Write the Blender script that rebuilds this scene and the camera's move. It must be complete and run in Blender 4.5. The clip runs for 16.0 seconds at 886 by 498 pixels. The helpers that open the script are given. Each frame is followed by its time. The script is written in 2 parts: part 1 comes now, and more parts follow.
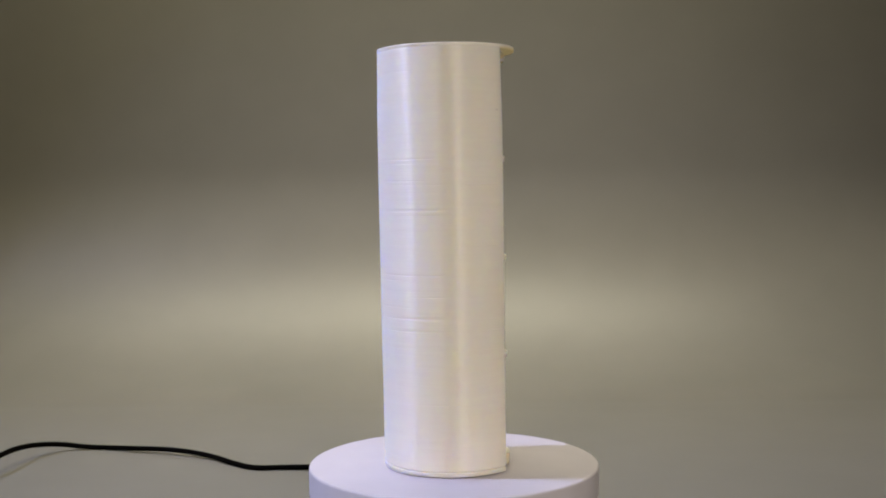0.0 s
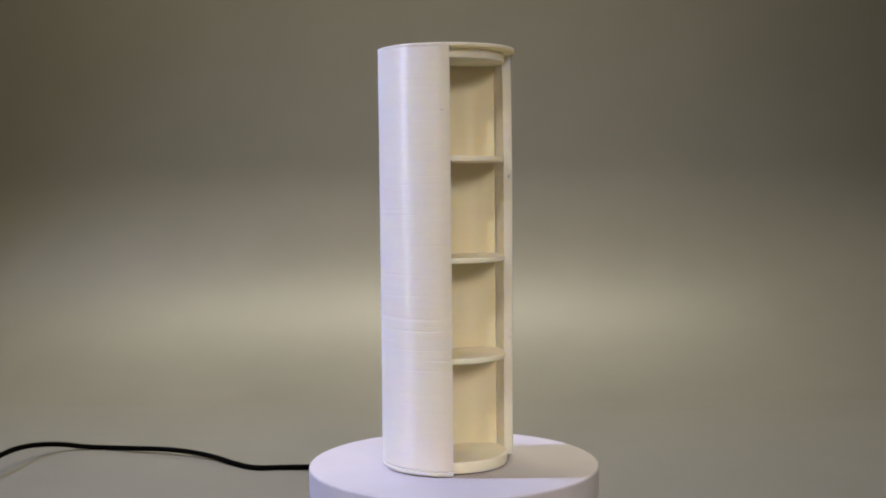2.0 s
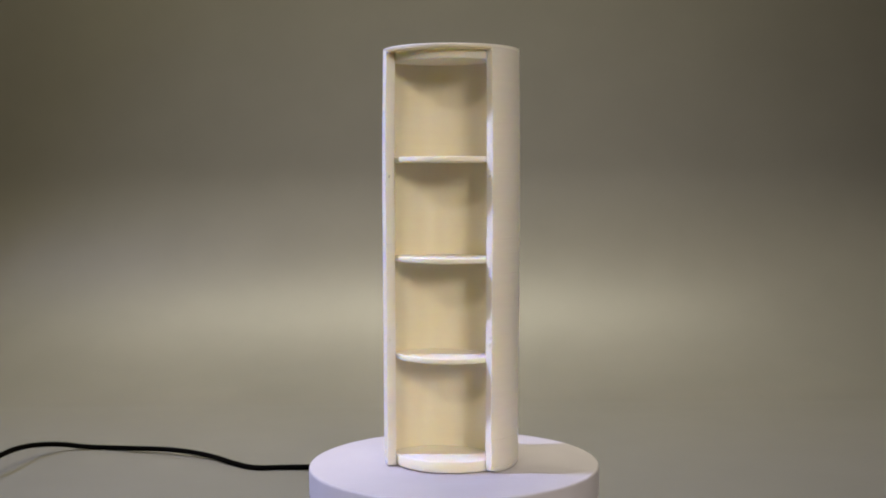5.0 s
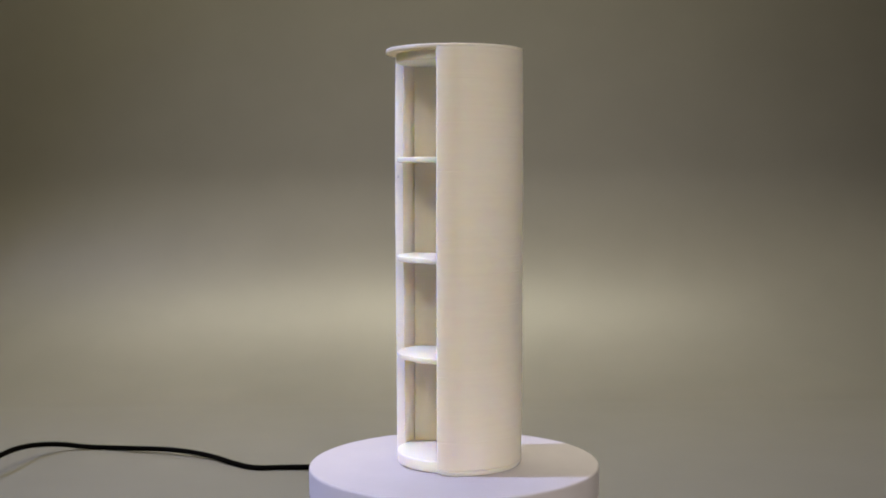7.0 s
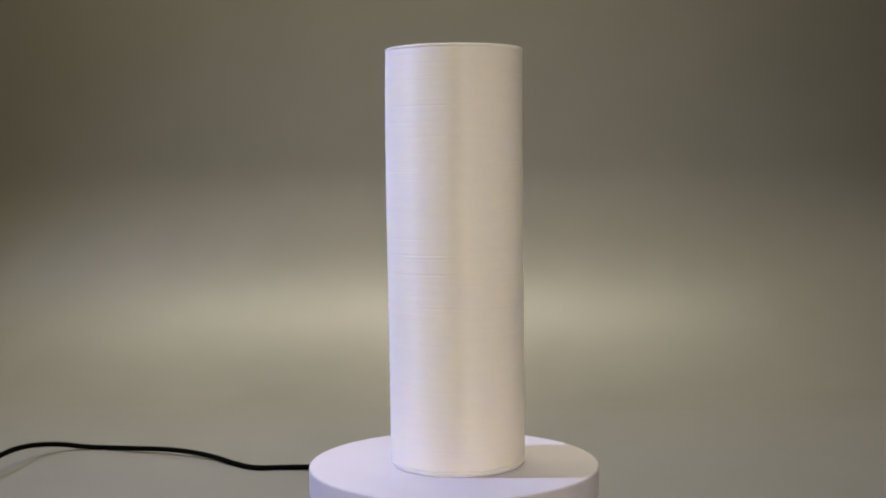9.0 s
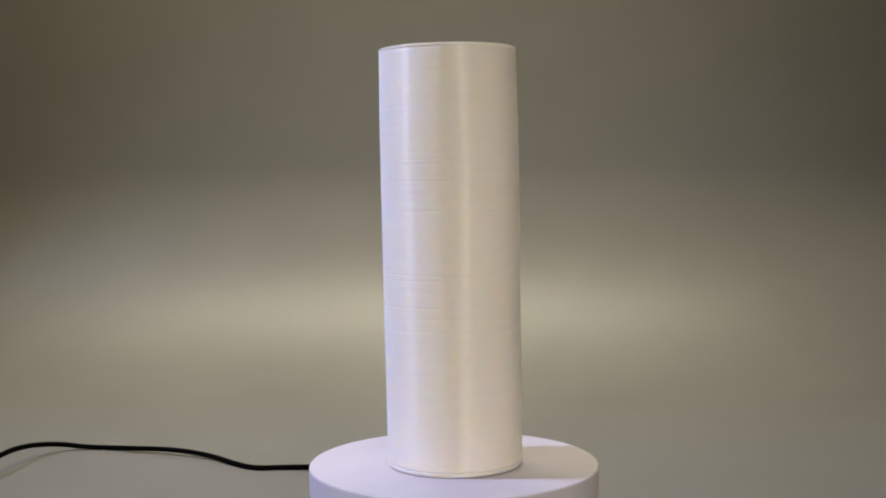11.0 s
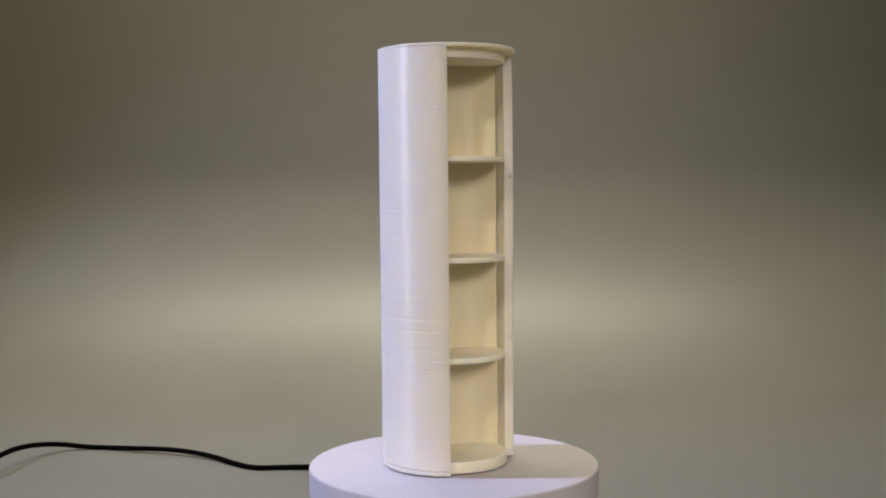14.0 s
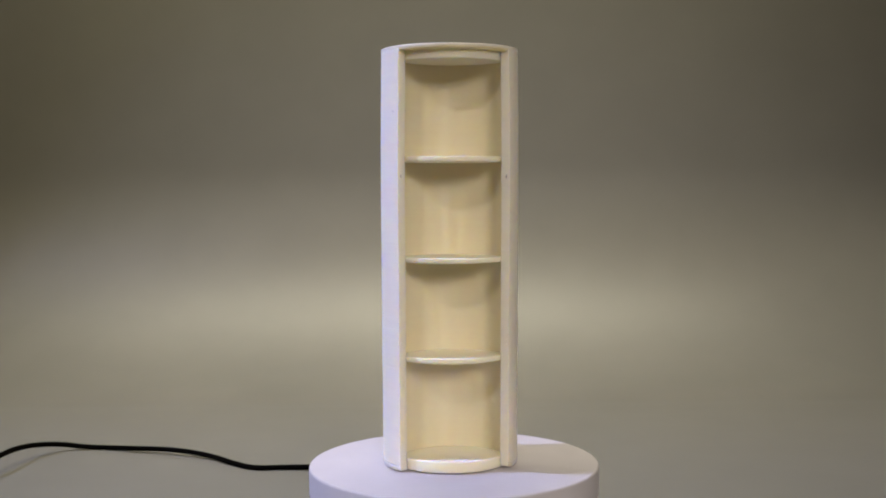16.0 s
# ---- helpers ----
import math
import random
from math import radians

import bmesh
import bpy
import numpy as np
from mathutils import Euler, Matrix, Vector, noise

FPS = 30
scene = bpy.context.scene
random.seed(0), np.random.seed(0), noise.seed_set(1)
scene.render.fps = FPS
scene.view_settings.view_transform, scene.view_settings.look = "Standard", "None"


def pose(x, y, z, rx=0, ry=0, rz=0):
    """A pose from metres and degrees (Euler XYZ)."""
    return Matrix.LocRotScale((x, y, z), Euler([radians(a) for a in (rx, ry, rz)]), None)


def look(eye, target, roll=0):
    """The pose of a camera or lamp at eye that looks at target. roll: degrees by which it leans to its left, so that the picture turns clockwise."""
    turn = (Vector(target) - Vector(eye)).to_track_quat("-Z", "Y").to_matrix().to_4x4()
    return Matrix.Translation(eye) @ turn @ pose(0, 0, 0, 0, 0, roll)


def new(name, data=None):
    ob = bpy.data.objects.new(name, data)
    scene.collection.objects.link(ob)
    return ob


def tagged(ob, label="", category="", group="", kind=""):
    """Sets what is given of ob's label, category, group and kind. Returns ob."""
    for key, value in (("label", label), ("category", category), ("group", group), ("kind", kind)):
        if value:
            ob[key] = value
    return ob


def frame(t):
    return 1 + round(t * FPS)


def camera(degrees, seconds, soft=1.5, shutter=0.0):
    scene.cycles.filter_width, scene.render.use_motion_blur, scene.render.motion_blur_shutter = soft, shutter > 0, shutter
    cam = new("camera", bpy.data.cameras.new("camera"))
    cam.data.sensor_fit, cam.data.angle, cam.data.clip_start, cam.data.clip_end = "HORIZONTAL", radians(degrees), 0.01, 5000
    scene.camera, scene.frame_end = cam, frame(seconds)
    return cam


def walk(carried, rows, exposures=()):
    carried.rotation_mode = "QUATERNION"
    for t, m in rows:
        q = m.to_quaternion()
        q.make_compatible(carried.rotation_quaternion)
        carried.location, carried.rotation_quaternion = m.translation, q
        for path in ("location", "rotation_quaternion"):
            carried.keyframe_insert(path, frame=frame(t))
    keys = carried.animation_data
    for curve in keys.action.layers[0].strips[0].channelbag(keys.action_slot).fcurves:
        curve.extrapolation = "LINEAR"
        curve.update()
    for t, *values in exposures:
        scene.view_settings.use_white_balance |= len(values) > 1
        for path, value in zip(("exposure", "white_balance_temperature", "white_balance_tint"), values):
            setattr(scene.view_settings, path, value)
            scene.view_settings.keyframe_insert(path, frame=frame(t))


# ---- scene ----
# The camera stands still on a tripod, about 0.6 m from the turntable's axis.
cam = camera(40.55, 16.0, soft=1.9)
CAM = look((0.0, -0.6006, 0.1441), (-0.0073, 0.3976, 0.0841), -0.57)
walk(cam, [(0.0, CAM), (16.0, CAM)])

# ---- light ----
FLOOR = -0.0385          # table level; z = 0 is the top of the platter


def panel_of_light(name, eye, target, size, size_y, watts, colour, spread):
    data = bpy.data.lights.new(name, "AREA")
    data.shape, data.size, data.size_y, data.energy, data.color = "RECTANGLE", size, size_y, watts, colour
    data.spread = radians(spread)
    ob = new(name, data)
    ob.matrix_world = look(eye, target)
    return ob


def beam_of_light(name, eye, target, radius, degrees, watts, colour):
    data = bpy.data.lights.new(name, "SPOT")
    data.spot_size, data.spot_blend, data.shadow_soft_size = radians(degrees), 1.0, radius
    data.energy, data.color = watts, colour
    ob = new(name, data)
    ob.matrix_world = look(eye, target)
    return ob


world = bpy.data.worlds.new("room_air")
world.use_nodes = True
world.node_tree.nodes["Background"].inputs[0].default_value = (0.95, 0.86, 0.70, 1)
world.node_tree.nodes["Background"].inputs[1].default_value = 0.05
scene.world = world
# cool lamp beside the set, front lamp, warm softbox, strip over the backdrop, added overhead fill
panel_of_light("panel_lamp", (-0.88, -0.01, 0.90), (0.0, 0.03, 0.02), 0.05, 0.05, 2.25, (0.54, 0.60, 1.0), 66.0)
beam_of_light("front_lamp", (-0.52, -1.43, 1.15), (0.02, 0.08, 0.03), 0.06, 34.0, 22.5, (1.0, 0.925, 0.84))
beam_of_light("softbox_lamp", (0.72, -2.02, 0.82), (0.05, -0.02, 0.02), 0.25, 22.5, 92.0, (1.0, 0.905, 0.81))
panel_of_light("strip_lamp", (-0.08, 0.40, 0.90), (-0.08, 0.41, 0.0), 0.78, 0.08, 3.1, (1.0, 0.92, 0.70), 102.0)
# added fill without a known source, warms and lifts the tower's right side
panel_of_light("overhead_fill", (0.85, -0.95, 1.93), (0.85, -0.95, 0.0), 0.9, 0.9, 5.0, (1.0, 0.84, 0.62), 180.0)
scene.view_settings.exposure = 0.0

# ---- materials ----


def nodes_of(name):
    mat = bpy.data.materials.new(name)
    mat.use_nodes = True
    tree = mat.node_tree
    return mat, tree, tree.nodes["Principled BSDF"]


def add(tree, kind, **values):
    node = tree.nodes.new(kind)
    for key, value in values.items():
        node.inputs[key].default_value = value
    return node


def coords(tree, scale):
    tex = tree.nodes.new("ShaderNodeTexCoord")
    mapping = add(tree, "ShaderNodeMapping", Scale=scale)
    tree.links.new(tex.outputs["Object"], mapping.inputs["Vector"])
    return mapping.outputs["Vector"]


def noise_of(tree, scale, detail=3.0, rough=0.6):
    node = add(tree, "ShaderNodeTexNoise", Scale=1.0, Detail=detail, Roughness=rough)
    tree.links.new(coords(tree, scale), node.inputs["Vector"])
    return node.outputs["Fac"]


def ramp(tree, fac, stops):
    node = tree.nodes.new("ShaderNodeValToRGB")
    for i, (at, colour) in enumerate(stops):
        el = node.color_ramp.elements[i] if i < 2 else node.color_ramp.elements.new(at)
        el.position, el.color = at, (*colour, 1)
    tree.links.new(fac, node.inputs["Fac"])
    return node.outputs["Color"]


def maths(tree, op, a, b):
    node = tree.nodes.new("ShaderNodeMath")
    node.operation = op
    for i, v in enumerate((a, b)):
        if isinstance(v, (int, float)):
            node.inputs[i].default_value = v
        else:
            tree.links.new(v, node.inputs[i])
    return node.outputs[0]


def bump(tree, bsdf, height, strength, distance):
    node = add(tree, "ShaderNodeBump", Strength=strength, Distance=distance)
    tree.links.new(height, node.inputs["Height"])
    tree.links.new(node.outputs["Normal"], bsdf.inputs["Normal"])


def printed_plastic(name, light, dark, streak, depth=0.005, uneven_gloss=0.0, through_light=0.0, tint=(0.97, 0.90, 0.60), gloss_level=0.5):
    """White printed filament: fine layers, now and then a coarser one, cloudy thickness."""
    mat, tree, bsdf = nodes_of(name)
    layers = noise_of(tree, (14, 14, 1300), 2.0, 0.7)
    bands = noise_of(tree, (24, 24, 420), 4.0, 0.6)
    cloud = noise_of(tree, (60, 60, 25), 3.0)
    mixed = maths(tree, "ADD", maths(tree, "MULTIPLY", bands, 0.65), maths(tree, "MULTIPLY", cloud, 0.35))
    tree.links.new(ramp(tree, mixed, [(0.25, dark), (0.62, light)]), bsdf.inputs["Base Color"])
    # one side of the print came out smoother than the other
    split = tree.nodes.new("ShaderNodeSeparateXYZ")
    tree.links.new(coords(tree, (1, 1, 1)), split.inputs["Vector"])
    side = maths(tree, "ADD", maths(tree, "MULTIPLY", split.outputs["X"], 0.82 * uneven_gloss), maths(tree, "MULTIPLY", split.outputs["Y"], 0.57 * uneven_gloss))
    gloss = maths(tree, "ADD", maths(tree, "MULTIPLY", bands, 0.16), 0.33 + 0.034 * uneven_gloss)
    tree.links.new(maths(tree, "ADD", gloss, side), bsdf.inputs["Roughness"])
    # the layers run level, so highlights are drawn out upwards and downwards
    round_about = tree.nodes.new("ShaderNodeTangent")
    round_about.direction_type, round_about.axis = "RADIAL", "Z"
    tree.links.new(round_about.outputs["Tangent"], bsdf.inputs["Tangent"])
    bsdf.inputs["Anisotropic"].default_value = 0.95
    bsdf.inputs["Anisotropic Rotation"].default_value = 0.25
    bsdf.inputs["Specular IOR Level"].default_value = gloss_level
    bsdf.inputs["Subsurface Weight"].default_value = 0.9
    bsdf.inputs["Subsurface Radius"].default_value = (1.0, 0.85, 0.5)
    bsdf.inputs["Subsurface Scale"].default_value = depth
    slips = ramp(tree, noise_of(tree, (9, 9, 520), 1.0, 0.5), [(0.66, (0, 0, 0)), (0.74, (1, 1, 1))])
    height = maths(tree, "SUBTRACT", maths(tree, "ADD", maths(tree, "MULTIPLY", layers, 0.5), bands), maths(tree, "MULTIPLY", slips, 0.8))
    bump(tree, bsdf, height, streak, 0.0003)
    if through_light:
        # thin walls let a part of the light through, and yellow it
        bsdf.inputs["Subsurface Weight"].default_value = 0.0
        glow = add(tree, "ShaderNodeBsdfTranslucent", Color=(*tint, 1))
        mix = add(tree, "ShaderNodeMixShader", Fac=through_light)
        tree.links.new(bsdf.outputs["BSDF"], mix.inputs[1])
        tree.links.new(glow.outputs["BSDF"], mix.inputs[2])
        tree.links.new(mix.outputs["Shader"], tree.nodes["Material Output"].inputs["Surface"])
    return mat


SHELL = printed_plastic("white_printed_plastic", (0.835, 0.79, 0.715), (0.80, 0.755, 0.675), 0.4, 0.005, 3.6)
# same filament as SHELL, brightness of lit shelf edges put into its colour
LIT = printed_plastic("lit_printed_plastic", (0.90, 0.85, 0.71), (0.88, 0.83, 0.68), 0.2, 0.003)
# same filament again, yellow of light bounced inside the niche painted in
CORE = printed_plastic("bounce_tinted_plastic", (0.835, 0.765, 0.57), (0.815, 0.74, 0.545), 0.2, 0.0012, gloss_level=0.25)
# the lid's plastic, yellower: part of the light shining through is painted
LIP = printed_plastic("thin_glow_tinted_plastic", (0.90, 0.84, 0.68), (0.88, 0.81, 0.64), 0.3, through_light=0.5)
THIN = printed_plastic("thin_white_printed_plastic", (0.86, 0.82, 0.75), (0.83, 0.785, 0.71), 0.3, through_light=0.35, tint=(0.97, 0.94, 0.84))


def moulded_plastic():
    mat, tree, bsdf = nodes_of("white_moulded_plastic")
    grain = noise_of(tree, (1800, 1800, 1800), 2.0)
    smudge = noise_of(tree, (45, 45, 45), 4.0)
    tree.links.new(ramp(tree, smudge, [(0.3, (0.50, 0.47, 0.50)), (0.7, (0.535, 0.505, 0.535))]), bsdf.inputs["Base Color"])
    tree.links.new(maths(tree, "ADD", maths(tree, "MULTIPLY", smudge, 0.15), 0.42), bsdf.inputs["Roughness"])
    bump(tree, bsdf, grain, 0.12, 0.0001)
    return mat


def backdrop_vinyl():
    """Grey-green matt vinyl sheet with a satin sheen and a fine tooth."""
    mat, tree, bsdf = nodes_of("grey_vinyl")
    tooth = noise_of(tree, (900, 900, 900), 3.0)
    wave = noise_of(tree, (2.2, 3.5, 3.5), 2.0)
    stain = noise_of(tree, (14, 14, 14), 5.0)
    tree.links.new(ramp(tree, stain, [(0.3, (0.153, 0.145, 0.114)), (0.7, (0.167, 0.158, 0.125))]), bsdf.inputs["Base Color"])
    bsdf.inputs["Roughness"].default_value = 0.49
    bsdf.inputs["Specular IOR Level"].default_value = 0.7
    height = maths(tree, "ADD", maths(tree, "MULTIPLY", tooth, 0.02), wave)
    bump(tree, bsdf, height, 0.05, 0.01)
    return mat


def plain(name, colour, rough, spread=0.12, scale=40.0, spec=0.5):
    mat, tree, bsdf = nodes_of(name)
    fac = noise_of(tree, (scale, scale, scale), 4.0)
    low = tuple(c * (1 - spread) for c in colour)
    high = tuple(min(1, c * (1 + spread)) for c in colour)
    tree.links.new(ramp(tree, fac, [(0.3, low), (0.7, high)]), bsdf.inputs["Base Color"])
    bsdf.inputs["Roughness"].default_value = rough
    bsdf.inputs["Specular IOR Level"].default_value = spec
    bump(tree, bsdf, fac, 0.05, 0.001)
    return mat


WHITE = moulded_plastic()
VINYL = backdrop_vinyl()
RUBBER = plain("black_cable_rubber", (0.002, 0.0017, 0.0014), 0.8, 0.2, 300, 0.015)
SLOT = plain("gap_shade_dark", (0.03, 0.03, 0.03), 0.6)
PLASTER = plain("room_plaster", (0.62, 0.55, 0.44), 0.9, 0.06, 3)
CARPET = plain("room_floor", (0.20, 0.15, 0.10), 0.9, 0.2, 12)

# ---- mesh helpers ----


def link(name, bm, mat, smooth=True, angle=40):
    bmesh.ops.recalc_face_normals(bm, faces=bm.faces[:])
    me = bpy.data.meshes.new(name)
    bm.to_mesh(me)
    bm.free()
    me.materials.append(mat)
    if smooth:
        for poly in me.polygons:
            poly.use_smooth = True
        me.set_sharp_from_angle(angle=radians(angle))
    return new(name, me)


def part(name, bm, mat, parent, label=""):
    ob = link(name, bm, mat)
    ob.parent = parent
    return tagged(ob, label)


def turned(profile, start=0.0, end=360.0, steps=160, wobble=None):
    """A solid of revolution from a closed (or, for a full turn, axis-to-axis) profile of (radius, height)."""
    bm = bmesh.new()
    full = abs(end - start - 360.0) < 1e-6
    n = steps if full else steps + 1
    rings = []
    for i in range(n):
        a = radians(start + (end - start) * i / steps)
        ring = []
        for r, z in profile:
            if wobble and r > 1e-6:
                dr, dz = wobble(a, r, z)
                r, z = r + dr, z + dz
            ring.append(bm.verts.new((r * math.cos(a), r * math.sin(a), z)))
        rings.append(ring)
    closed_profile = not (profile[0][0] < 1e-6 and profile[-1][0] < 1e-6)
    m = len(profile)
    for i in range(n if full else n - 1):
        a, b = rings[i], rings[(i + 1) % n]
        for j in range(m if closed_profile else m - 1):
            k = (j + 1) % m
            bm.faces.new((a[j], b[j], b[k], a[k]))
    if not full:
        bm.faces.new(rings[0])
        bm.faces.new(list(reversed(rings[-1])))
    bmesh.ops.remove_doubles(bm, verts=bm.verts[:], dist=1e-7)
    return bm


def rounded(points, radius, steps=4):
    """A profile whose corners are rounded; points are (r, z) or (r, z, own_radius)."""
    out = []
    n = len(points)
    for i in range(n):
        p = Vector(points[i][:2])
        own = points[i][2] if len(points[i]) > 2 else radius
        a, b = Vector(points[i - 1][:2]), Vector(points[(i + 1) % n][:2])
        if own <= 0 or (a - p).length < 1e-9 or (b - p).length < 1e-9:
            out.append(tuple(p))
            continue
        da, db = (a - p), (b - p)
        own = min(own, da.length * 0.45, db.length * 0.45)
        s, e = p + da.normalized() * own, p + db.normalized() * own
        for k in range(steps + 1):
            u = k / steps
            out.append(tuple((1 - u) ** 2 * s + 2 * u * (1 - u) * p + u * u * e))
    return out


# ---- the set ----
def backdrop():
    """One sheet that lies on the table, sweeps up in a wide curve and hangs on the wall."""
    bend, radius, top, half = SWEEP_START, SWEEP_RADIUS, 1.5, 1.6
    line = [(-1.1, 0.0), (-0.5, 0.0), (0.0, 0.0), (bend, 0.0)]
    for i in range(1, 41):
        a = radians(SWEEP_ANGLE) * i / 40
        line.append((bend + radius * math.sin(a), radius * (1 - math.cos(a))))
    (y0, z0), a = line[-1], radians(SWEEP_ANGLE)
    run = (top - z0) / math.sin(a)
    for i in range(1, 9):
        line.append((y0 + math.cos(a) * run * i / 8, z0 + math.sin(a) * run * i / 8))
    bm = bmesh.new()
    cols = 24
    grid = [[bm.verts.new((-half + 2 * half * c / cols, y, FLOOR + z)) for c in range(cols + 1)] for y, z in line]
    low = [[bm.verts.new((-half + 2 * half * c / cols, y + 0.0012 * min(1, z * 9), FLOOR + z - 0.0012)) for c in range(cols + 1)] for y, z in line]
    for g, flip in ((grid, False), (low, True)):
        for r in range(len(line) - 1):
            for c in range(cols):
                q = (g[r][c], g[r][c + 1], g[r + 1][c + 1], g[r + 1][c])
                bm.faces.new(q if not flip else q[::-1])
    for r in range(len(line) - 1):
        for c in (0, cols):
            bm.faces.new((grid[r][c], grid[r + 1][c], low[r + 1][c], low[r][c]))
    for c in range(cols):
        for r in (0, len(line) - 1):
            bm.faces.new((grid[r][c], grid[r][c + 1], low[r][c + 1], low[r][c]))
    ob = link("backdrop", bm, VINYL)
    return tagged(ob, "grey satin seamless backdrop sheet sweeping up behind the turntable", "backdrop", kind="structure")


SWEEP_START, SWEEP_RADIUS, SWEEP_ANGLE = 0.35, 0.21, 86.0


def slab(name, lo, hi, mat, label, category):
    bm = bmesh.new()
    bmesh.ops.create_cube(bm, size=1.0)
    for v in bm.verts:
        v.co = Vector([lo[i] + (hi[i] - lo[i]) * (v.co[i] + 0.5) for i in range(3)])
    return tagged(link(name, bm, mat, smooth=False), label, category, kind="structure")


def room():
    """Plain walls that close the place around the set."""
    x0, x1, y0, y1, z0, z1, w = -2.2, 2.2, -2.6, 2.4, -0.80, 1.95, 0.1
    slab("floor", (x0, y0, z0 - w), (x1, y1, z0), CARPET, "plain brown floor of the room", "floor")
    slab("ceiling", (x0, y0, z1), (x1, y1, z1 + w), PLASTER, "plain plastered ceiling of the room", "ceiling")
    slab("wall_west", (x0 - w, y0 - w, z0 - w), (x0, y1 + w, z1 + w), PLASTER, "plain plastered room wall", "wall")
    slab("wall_east", (x1, y0 - w, z0 - w), (x1 + w, y1 + w, z1 + w), PLASTER, "plain plastered room wall", "wall")
    slab("wall_south", (x0, y0 - w, z0 - w), (x1, y0, z1 + w), PLASTER, "plain plastered room wall", "wall")
    slab("wall_north", (x0, y1, z0 - w), (x1, y1 + w, z1 + w), PLASTER, "plain plastered room wall", "wall")
    slab("bench", (-1.7, -1.15, FLOOR - 0.035), (1.7, 1.6, FLOOR - 0.0012), CARPET, "brown bench top under the backdrop sheet", "bench")


backdrop()
room()


# ---- the turntable ----
def turntable():
    thing = tagged(new("turntable"), "white round motorised turntable on the grey sheet, turning slowly", "turntable")
    thing.location = (0, 0, FLOOR)
    lift = -FLOOR
    top = rounded([(0, lift, 0), (0.0730, lift, 0.0014), (0.0730, lift - 0.0138, 0.0006), (0.0700, lift - 0.0142, 0), (0, lift - 0.0142, 0)], 0.001, 6)
    platter = part("platter", turned(top, steps=192), WHITE, thing, "smooth white turning platter with a rounded rim")
    base = rounded([(0, lift - 0.0154, 0), (0.0726, lift - 0.0154, 0.0008), (0.0726, 0.003, 0.0015), (0.069, 0.0012, 0.0005), (0, 0.0012, 0)], 0.001, 4)
    part("base", turned(base, steps=160), WHITE, thing, "white fixed drive base")
    # dark ring put into the gap, its colour stands for the shade there
    gap = [(0, lift - 0.0136), (0.0690, lift - 0.0136), (0.0690, lift - 0.0160), (0, lift - 0.0160)]
    part("gap_shade_ring", turned(gap, steps=96), SLOT, thing, "dark ring painting the shade in the gap under the platter")
    for k in range(4):
        a = radians(45 + 90 * k)
        foot = turned(rounded([(0, 0.0018, 0), (0.006, 0.0018, 0), (0.006, 0.0, 0.0004), (0, 0.0, 0)], 0.0004, 2), steps=24)
        ob = part("rubber_foot", foot, RUBBER, thing, "black rubber foot")
        ob.location = (0.055 * math.cos(a), 0.055 * math.sin(a), 0)
    return thing, platter


# ---- the printed tower ----
R_OUT, R_IN, HEIGHT = 0.0339, 0.0293, 0.2069
LEAD, OPEN = -91.05, 103.9          # opening of the cover, degrees in the tower's own frame
MID = -39.4                        # the way the niche faces


def uneven(size, seed):
    """Small unevenness of printed walls: slow waves round and up, and single proud layers."""
    off = Vector((seed * 7.3, seed * 3.1, seed * 1.7))

    def f(a, r, z):
        p = Vector((math.cos(a) * 1.6, math.sin(a) * 1.6, z * 22)) + off
        q = Vector((math.cos(a) * 1.1, math.sin(a) * 1.1, z * 700)) + off
        return size * (noise.noise(p) + 0.45 * noise.noise(q)), 0.0
    return f


def cover(thing):
    z0, z1 = 0.0002, HEIGHT - 0.0013
    rows = 150
    profile = [(R_IN, z0), (R_OUT - 0.0005, z0), (R_OUT - 0.0001, z0 + 0.0006), (R_OUT - 0.0001, z0 + 0.0019), (R_OUT - 0.0006, z0 + 0.0023), (R_OUT, z0 + 0.0028), (R_OUT, z0 + 0.0030)]
    profile += [(R_OUT, z0 + 0.0030 + (z1 - z0 - 0.0034) * i / rows) for i in range(1, rows + 1)]
    profile += [(R_OUT - 0.0001, z1), (R_IN, z1)]
    profile += [(R_IN, z1 - (z1 - z0) * i / 12) for i in range(1, 12)]
    rough = uneven(0.00014, 2)

    def bowed(a, r, z):
        """The tube bellies a little and spreads towards its free edges."""
        away = 180.0 - abs((math.degrees(a) - LEAD - OPEN / 2) % 360.0 - 180.0) - OPEN / 2
        belly = math.sin(math.pi * min(1.0, max(0.0, z / HEIGHT)) ** 1.9)
        dr, dz = rough(a, r, z)
        if z < 0.01:                       # the corner beside the free edge has lifted off a little
            far = (math.degrees(a) - LEAD - OPEN) % 360.0
            dz += 0.0011 * math.exp(-(far / 5.0) ** 2) * (1 - z / 0.01)
        side = (math.degrees(a) - 178.0 + 180.0) % 360.0 - 180.0
        dr -= 0.0006 * belly * math.exp(-(side / 13.0) ** 2)
        return dr + belly * (0.00045 + 0.00025 * math.exp(-(away / 35.0) ** 2)), dz

    bm = turned(profile, LEAD + OPEN, LEAD + 360.0, 150, bowed)
    return part("cover", bm, SHELL, thing, "white layered printed half-open tube cover")


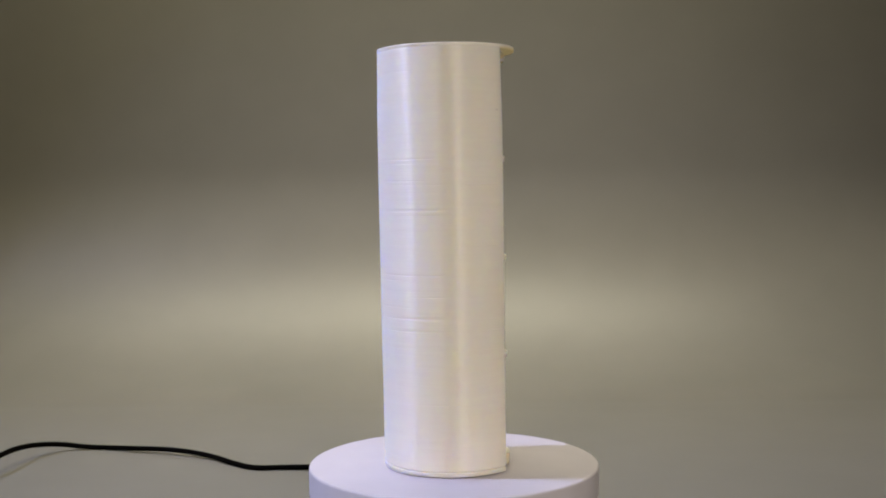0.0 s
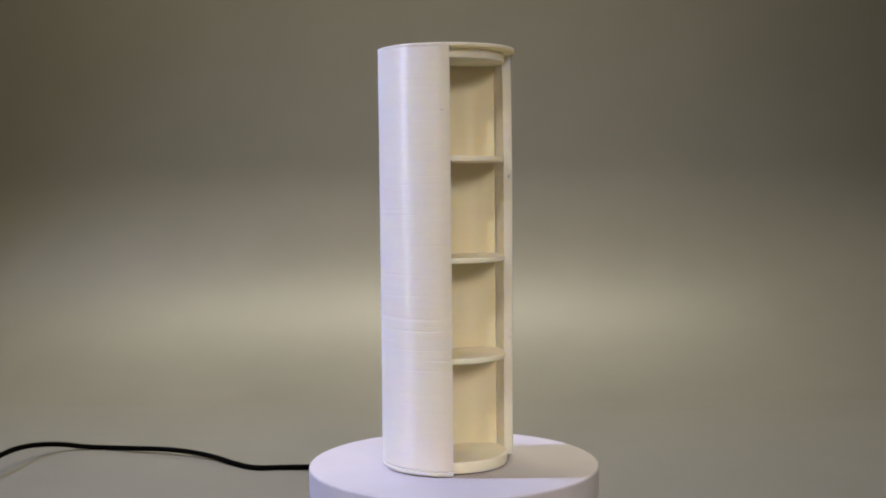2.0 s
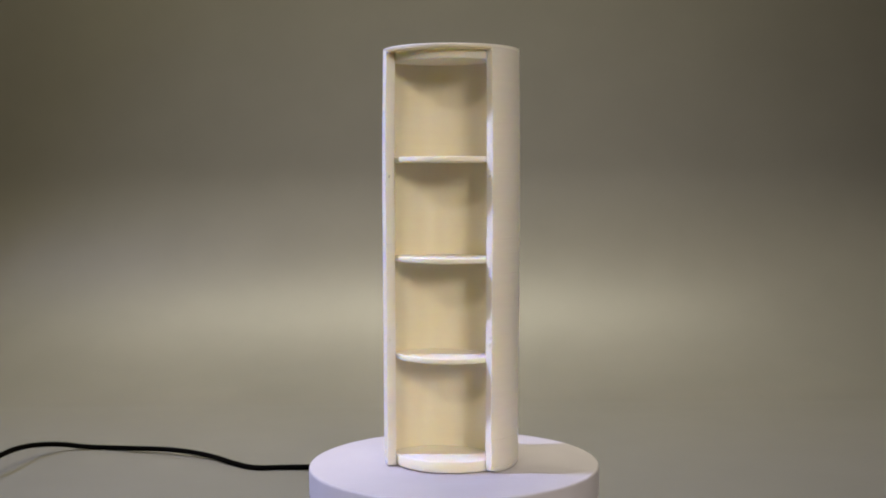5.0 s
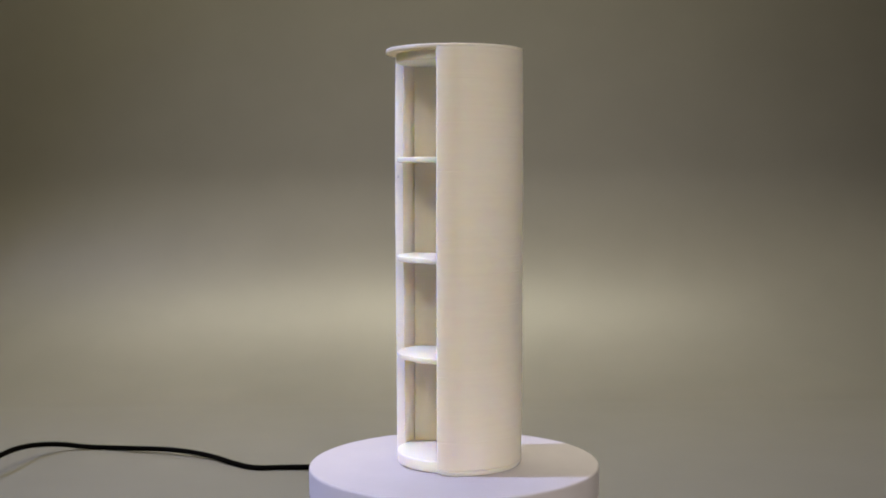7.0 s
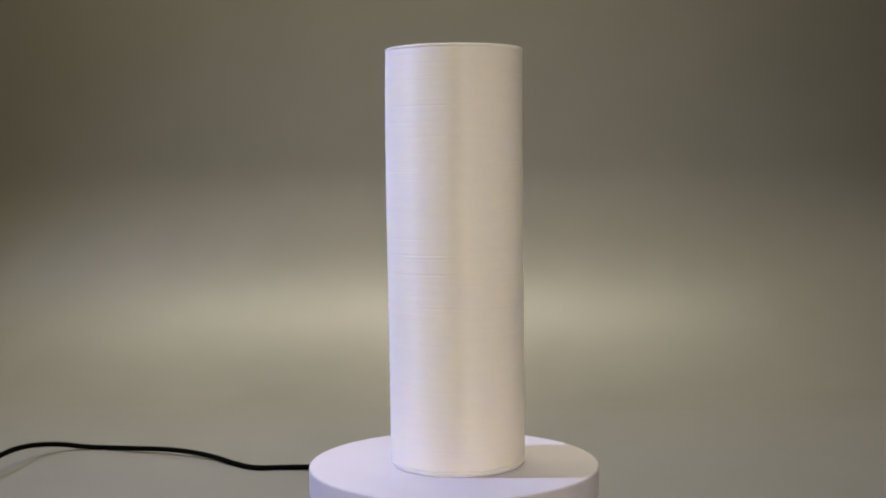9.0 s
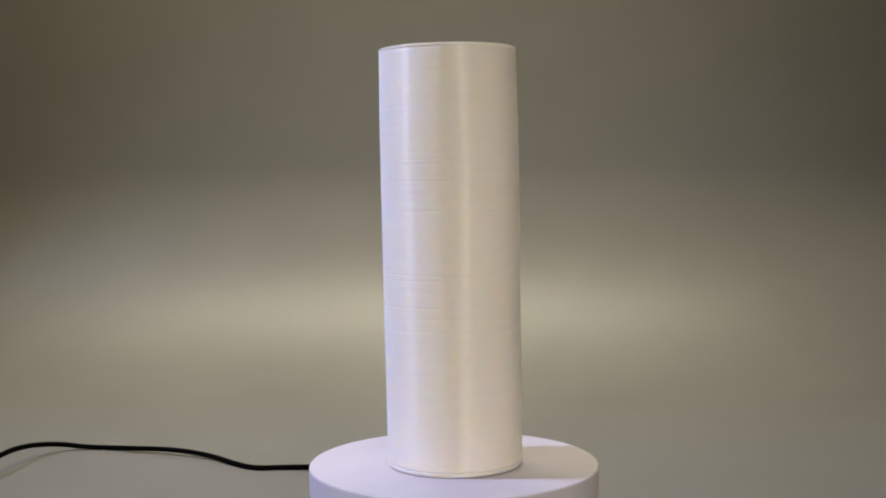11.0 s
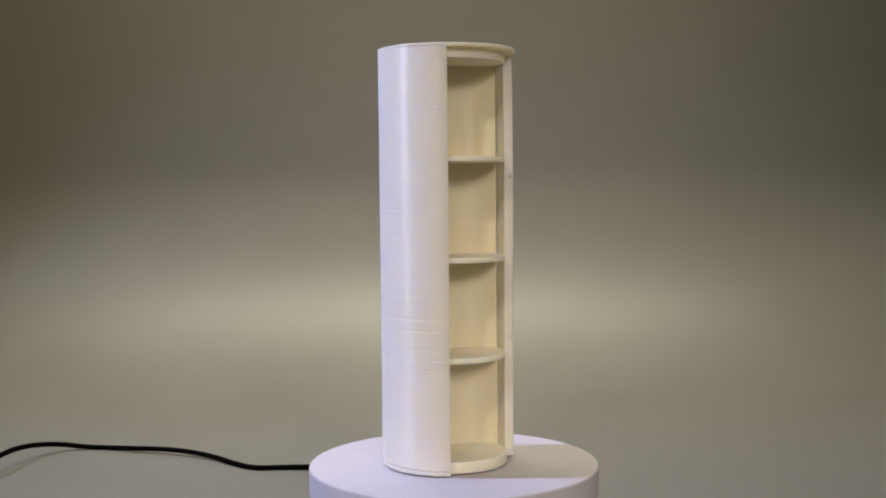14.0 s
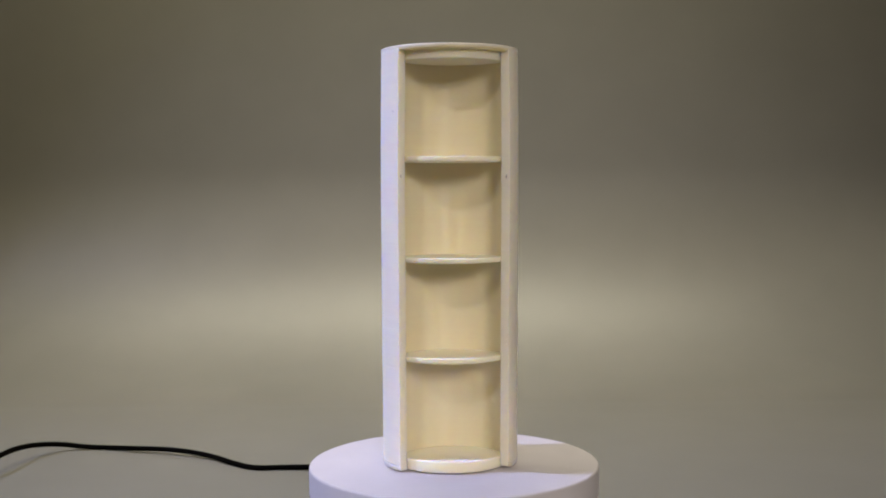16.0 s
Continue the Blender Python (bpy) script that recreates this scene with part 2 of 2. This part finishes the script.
def lid(thing):
    """A thin disc over the cover's rim; its full thickness shows as a lip across the opening."""
    z, ri = HEIGHT, R_IN - 0.0003
    profile = rounded([(0, z, 0), (R_OUT + 0.0001, z, 0.0008), (R_OUT + 0.0001, z - 0.0012, 0.0002), (ri, z - 0.0012, 0), (ri, z - 0.0022, 0), (0, z - 0.0022, 0)], 0.001, 5)
    disc = part("lid", turned(profile, steps=192), THIN, thing, "flat round printed lid")
    edge = rounded([(ri, z - 0.0012, 0), (R_OUT, z - 0.0012, 0), (R_OUT, z - 0.0021, 0.0006), (R_OUT - 0.0012, z - 0.0023, 0.0004), (ri, z - 0.0023, 0)], 0.001, 5)
    lip = part("lip", turned(edge, LEAD + 0.4, LEAD + OPEN - 0.4, 60), LIP, disc, "white lip under the lid's edge, its yellow glow partly painted in")
    return lip


def shelf(thing, top, name, radius, thick, label, seed, droop=0.00012):
    profile = rounded([(0, top, 0), (radius, top, 0.0007), (radius - 0.0003, top - thick, 0.0009), (0, top - thick, 0)], 0.0006, 4)
    rag = uneven(droop, seed)
    return part(name, turned(profile, steps=144, wobble=rag), LIT, thing, label)


def back_wall(thing):
    """The niche's back: a tighter arc whose centre lies towards the opening."""
    ri, ro, ahead = 0.0272, 0.0286, 0.0199
    z0, z1 = 0.0040, HEIGHT - 0.0060
    profile = [(ri, z0), (ro, z0)] + [(ro, z1), (ri, z1)] + [(ri, z1 - (z1 - z0) * i / 60) for i in range(1, 60)]
    bm = turned(profile, MID + 108.5, MID + 251.5, 110, uneven(0.00008, 9))
    a = radians(MID)
    bmesh.ops.translate(bm, verts=bm.verts[:], vec=(ahead * math.cos(a), ahead * math.sin(a), 0))
    return part("back_wall", bm, CORE, thing, "white curved back wall of the shelf niche, bounced light painted in as yellow")


def blemishes(thing):
    """Small blobs and scuffs that the printer left on the cover's free edges and face."""
    scuff = plain("scuffed_plastic", (0.52, 0.48, 0.49), 0.6, 0.2, 900)
    blob = plain("blobbed_plastic", (0.80, 0.76, 0.68), 0.5, 0.05, 900)
    r = R_OUT - 0.0012
    for angle, z, radius, mat, size in ((LEAD, 0.1440, r, scuff, 0.0006), (LEAD + OPEN, 0.1440, r, scuff, 0.0007), (LEAD - 6.4, 0.1753, R_OUT + 0.0003, scuff, 0.00045),
                                        (-113.3, 0.1380, R_OUT + 0.0002, blob, 0.0007), (51.0, 0.1405, R_OUT + 0.0003, scuff, 0.00035),
                                        (LEAD, 0.0625, r, blob, 0.0008), (LEAD + OPEN, 0.0625, r, blob, 0.0009), (LEAD + OPEN, 0.0660, r + 0.0005, blob, 0.0006)):
        bm = bmesh.new()
        bmesh.ops.create_icosphere(bm, subdivisions=2, radius=size)
        a = radians(angle)
        for v in bm.verts:
            along, out = v.co.x * (2.6 if mat is scuff and radius > R_OUT else 0.7), v.co.y * 0.6
            v.co = Vector(((radius + out) * math.cos(a) - along * math.sin(a), (radius + out) * math.sin(a) + along * math.cos(a), v.co.z * (0.9 if radius > R_OUT else 1.4) + z))
        part("blemish", bm, mat, thing)


def tower():
    thing = tagged(new("display_tower"), "white 3D-printed round tower shelf, open on one side, on the turntable", "shelf tower")
    cover(thing)
    lid(thing)
    shelf(thing, HEIGHT - 0.0022, "plug", 0.0291, 0.0046, "round plug under the lid", 3, 0.00004)
    back_wall(thing)
    for i, top in enumerate((0.1537, 0.1047, 0.0561)):
        shelf(thing, top, "shelf", 0.0287, 0.0028, "thin round printed shelf", 4 + i)
    blemishes(thing)
    shelf(thing, 0.0060, "foot_disc", 0.0291, 0.0058, "thick round bottom disc", 8, 0.00005)
    return thing


def cable():
    """Black round cable from the drive's back, over the sheet and out of the set, partly lifted."""
    data = bpy.data.curves.new("power_cable", "CURVE")
    data.dimensions, data.bevel_depth, data.bevel_resolution, data.resolution_u = "3D", 0.0017, 5, 14
    spots = [(-0.31, -0.10, -0.0368), (-0.292, 0.045, -0.0310), (-0.2891, 0.1160, -0.0285), (-0.2845, 0.1404, -0.0275), (-0.2813, 0.1659, -0.0285), (-0.2753, 0.1858, -0.0310), (-0.2648, 0.1996, -0.0340), (-0.2504, 0.2024, -0.0363),
             (-0.2349, 0.2019, -0.0369), (-0.2138, 0.1946, -0.0360), (-0.1850, 0.1855, -0.0353), (-0.1597, 0.1719, -0.0361),
             (-0.1398, 0.1536, -0.0369), (-0.1254, 0.1424, -0.0370), (-0.1075, 0.1421, -0.0369), (-0.0909, 0.1395, -0.0362),
             (-0.0600, 0.1180, -0.0330), (-0.0420, 0.0850, -0.0290), (-0.0360, 0.0630, -0.0280)]
    spline = data.splines.new("BEZIER")
    spline.bezier_points.add(len(spots) - 1)
    for p, co in zip(spline.bezier_points, spots):
        p.co = co
        p.handle_left_type = p.handle_right_type = "AUTO"
    raw = new("raw_cable", data)
    me = bpy.data.meshes.new_from_object(raw.evaluated_get(bpy.context.evaluated_depsgraph_get()))
    bpy.data.objects.remove(raw)
    me.name = "power_cable"
    me.materials.clear()
    me.materials.append(RUBBER)
    for poly in me.polygons:
        poly.use_smooth = True
    return tagged(new("power_cable", me), "black rubber power cable lying loosely on the grey sheet", "cable")


TURNTABLE, PLATTER = turntable()
TOWER = tower()
cable()

# ---- what turns ----
# degrees of turn every half second: slow, faster in the middle, slow again
TURN = [52.0, 40.3, 28.2, 16.2, 4.1, -7.6, -19.5, -31.6, -43.6, -55.8, -68.0, -80.2, -92.4, -104.8, -117.4, -130.3, -146.3,
        -164.8, -184.3, -204.9, -225.8, -246.4, -265.8, -283.2, -298.2, -313.7, -330.6, -345.9, -358.0, -369.8, -381.5, -393.2, -405.0]
SEAT = pose(-0.0020, -0.0006, 0.0002, -0.58, 0.02, 0)      # the tower stands a little off the axis and leans


def motions():
    rows, plate = [], []
    for i, deg in enumerate(TURN):
        spin = pose(0, 0, 0, 0, 0, deg)
        rows.append((i * 0.5, spin @ SEAT))
        plate.append((i * 0.5, spin))
    walk(TOWER, rows)
    walk(PLATTER, plate)


motions()
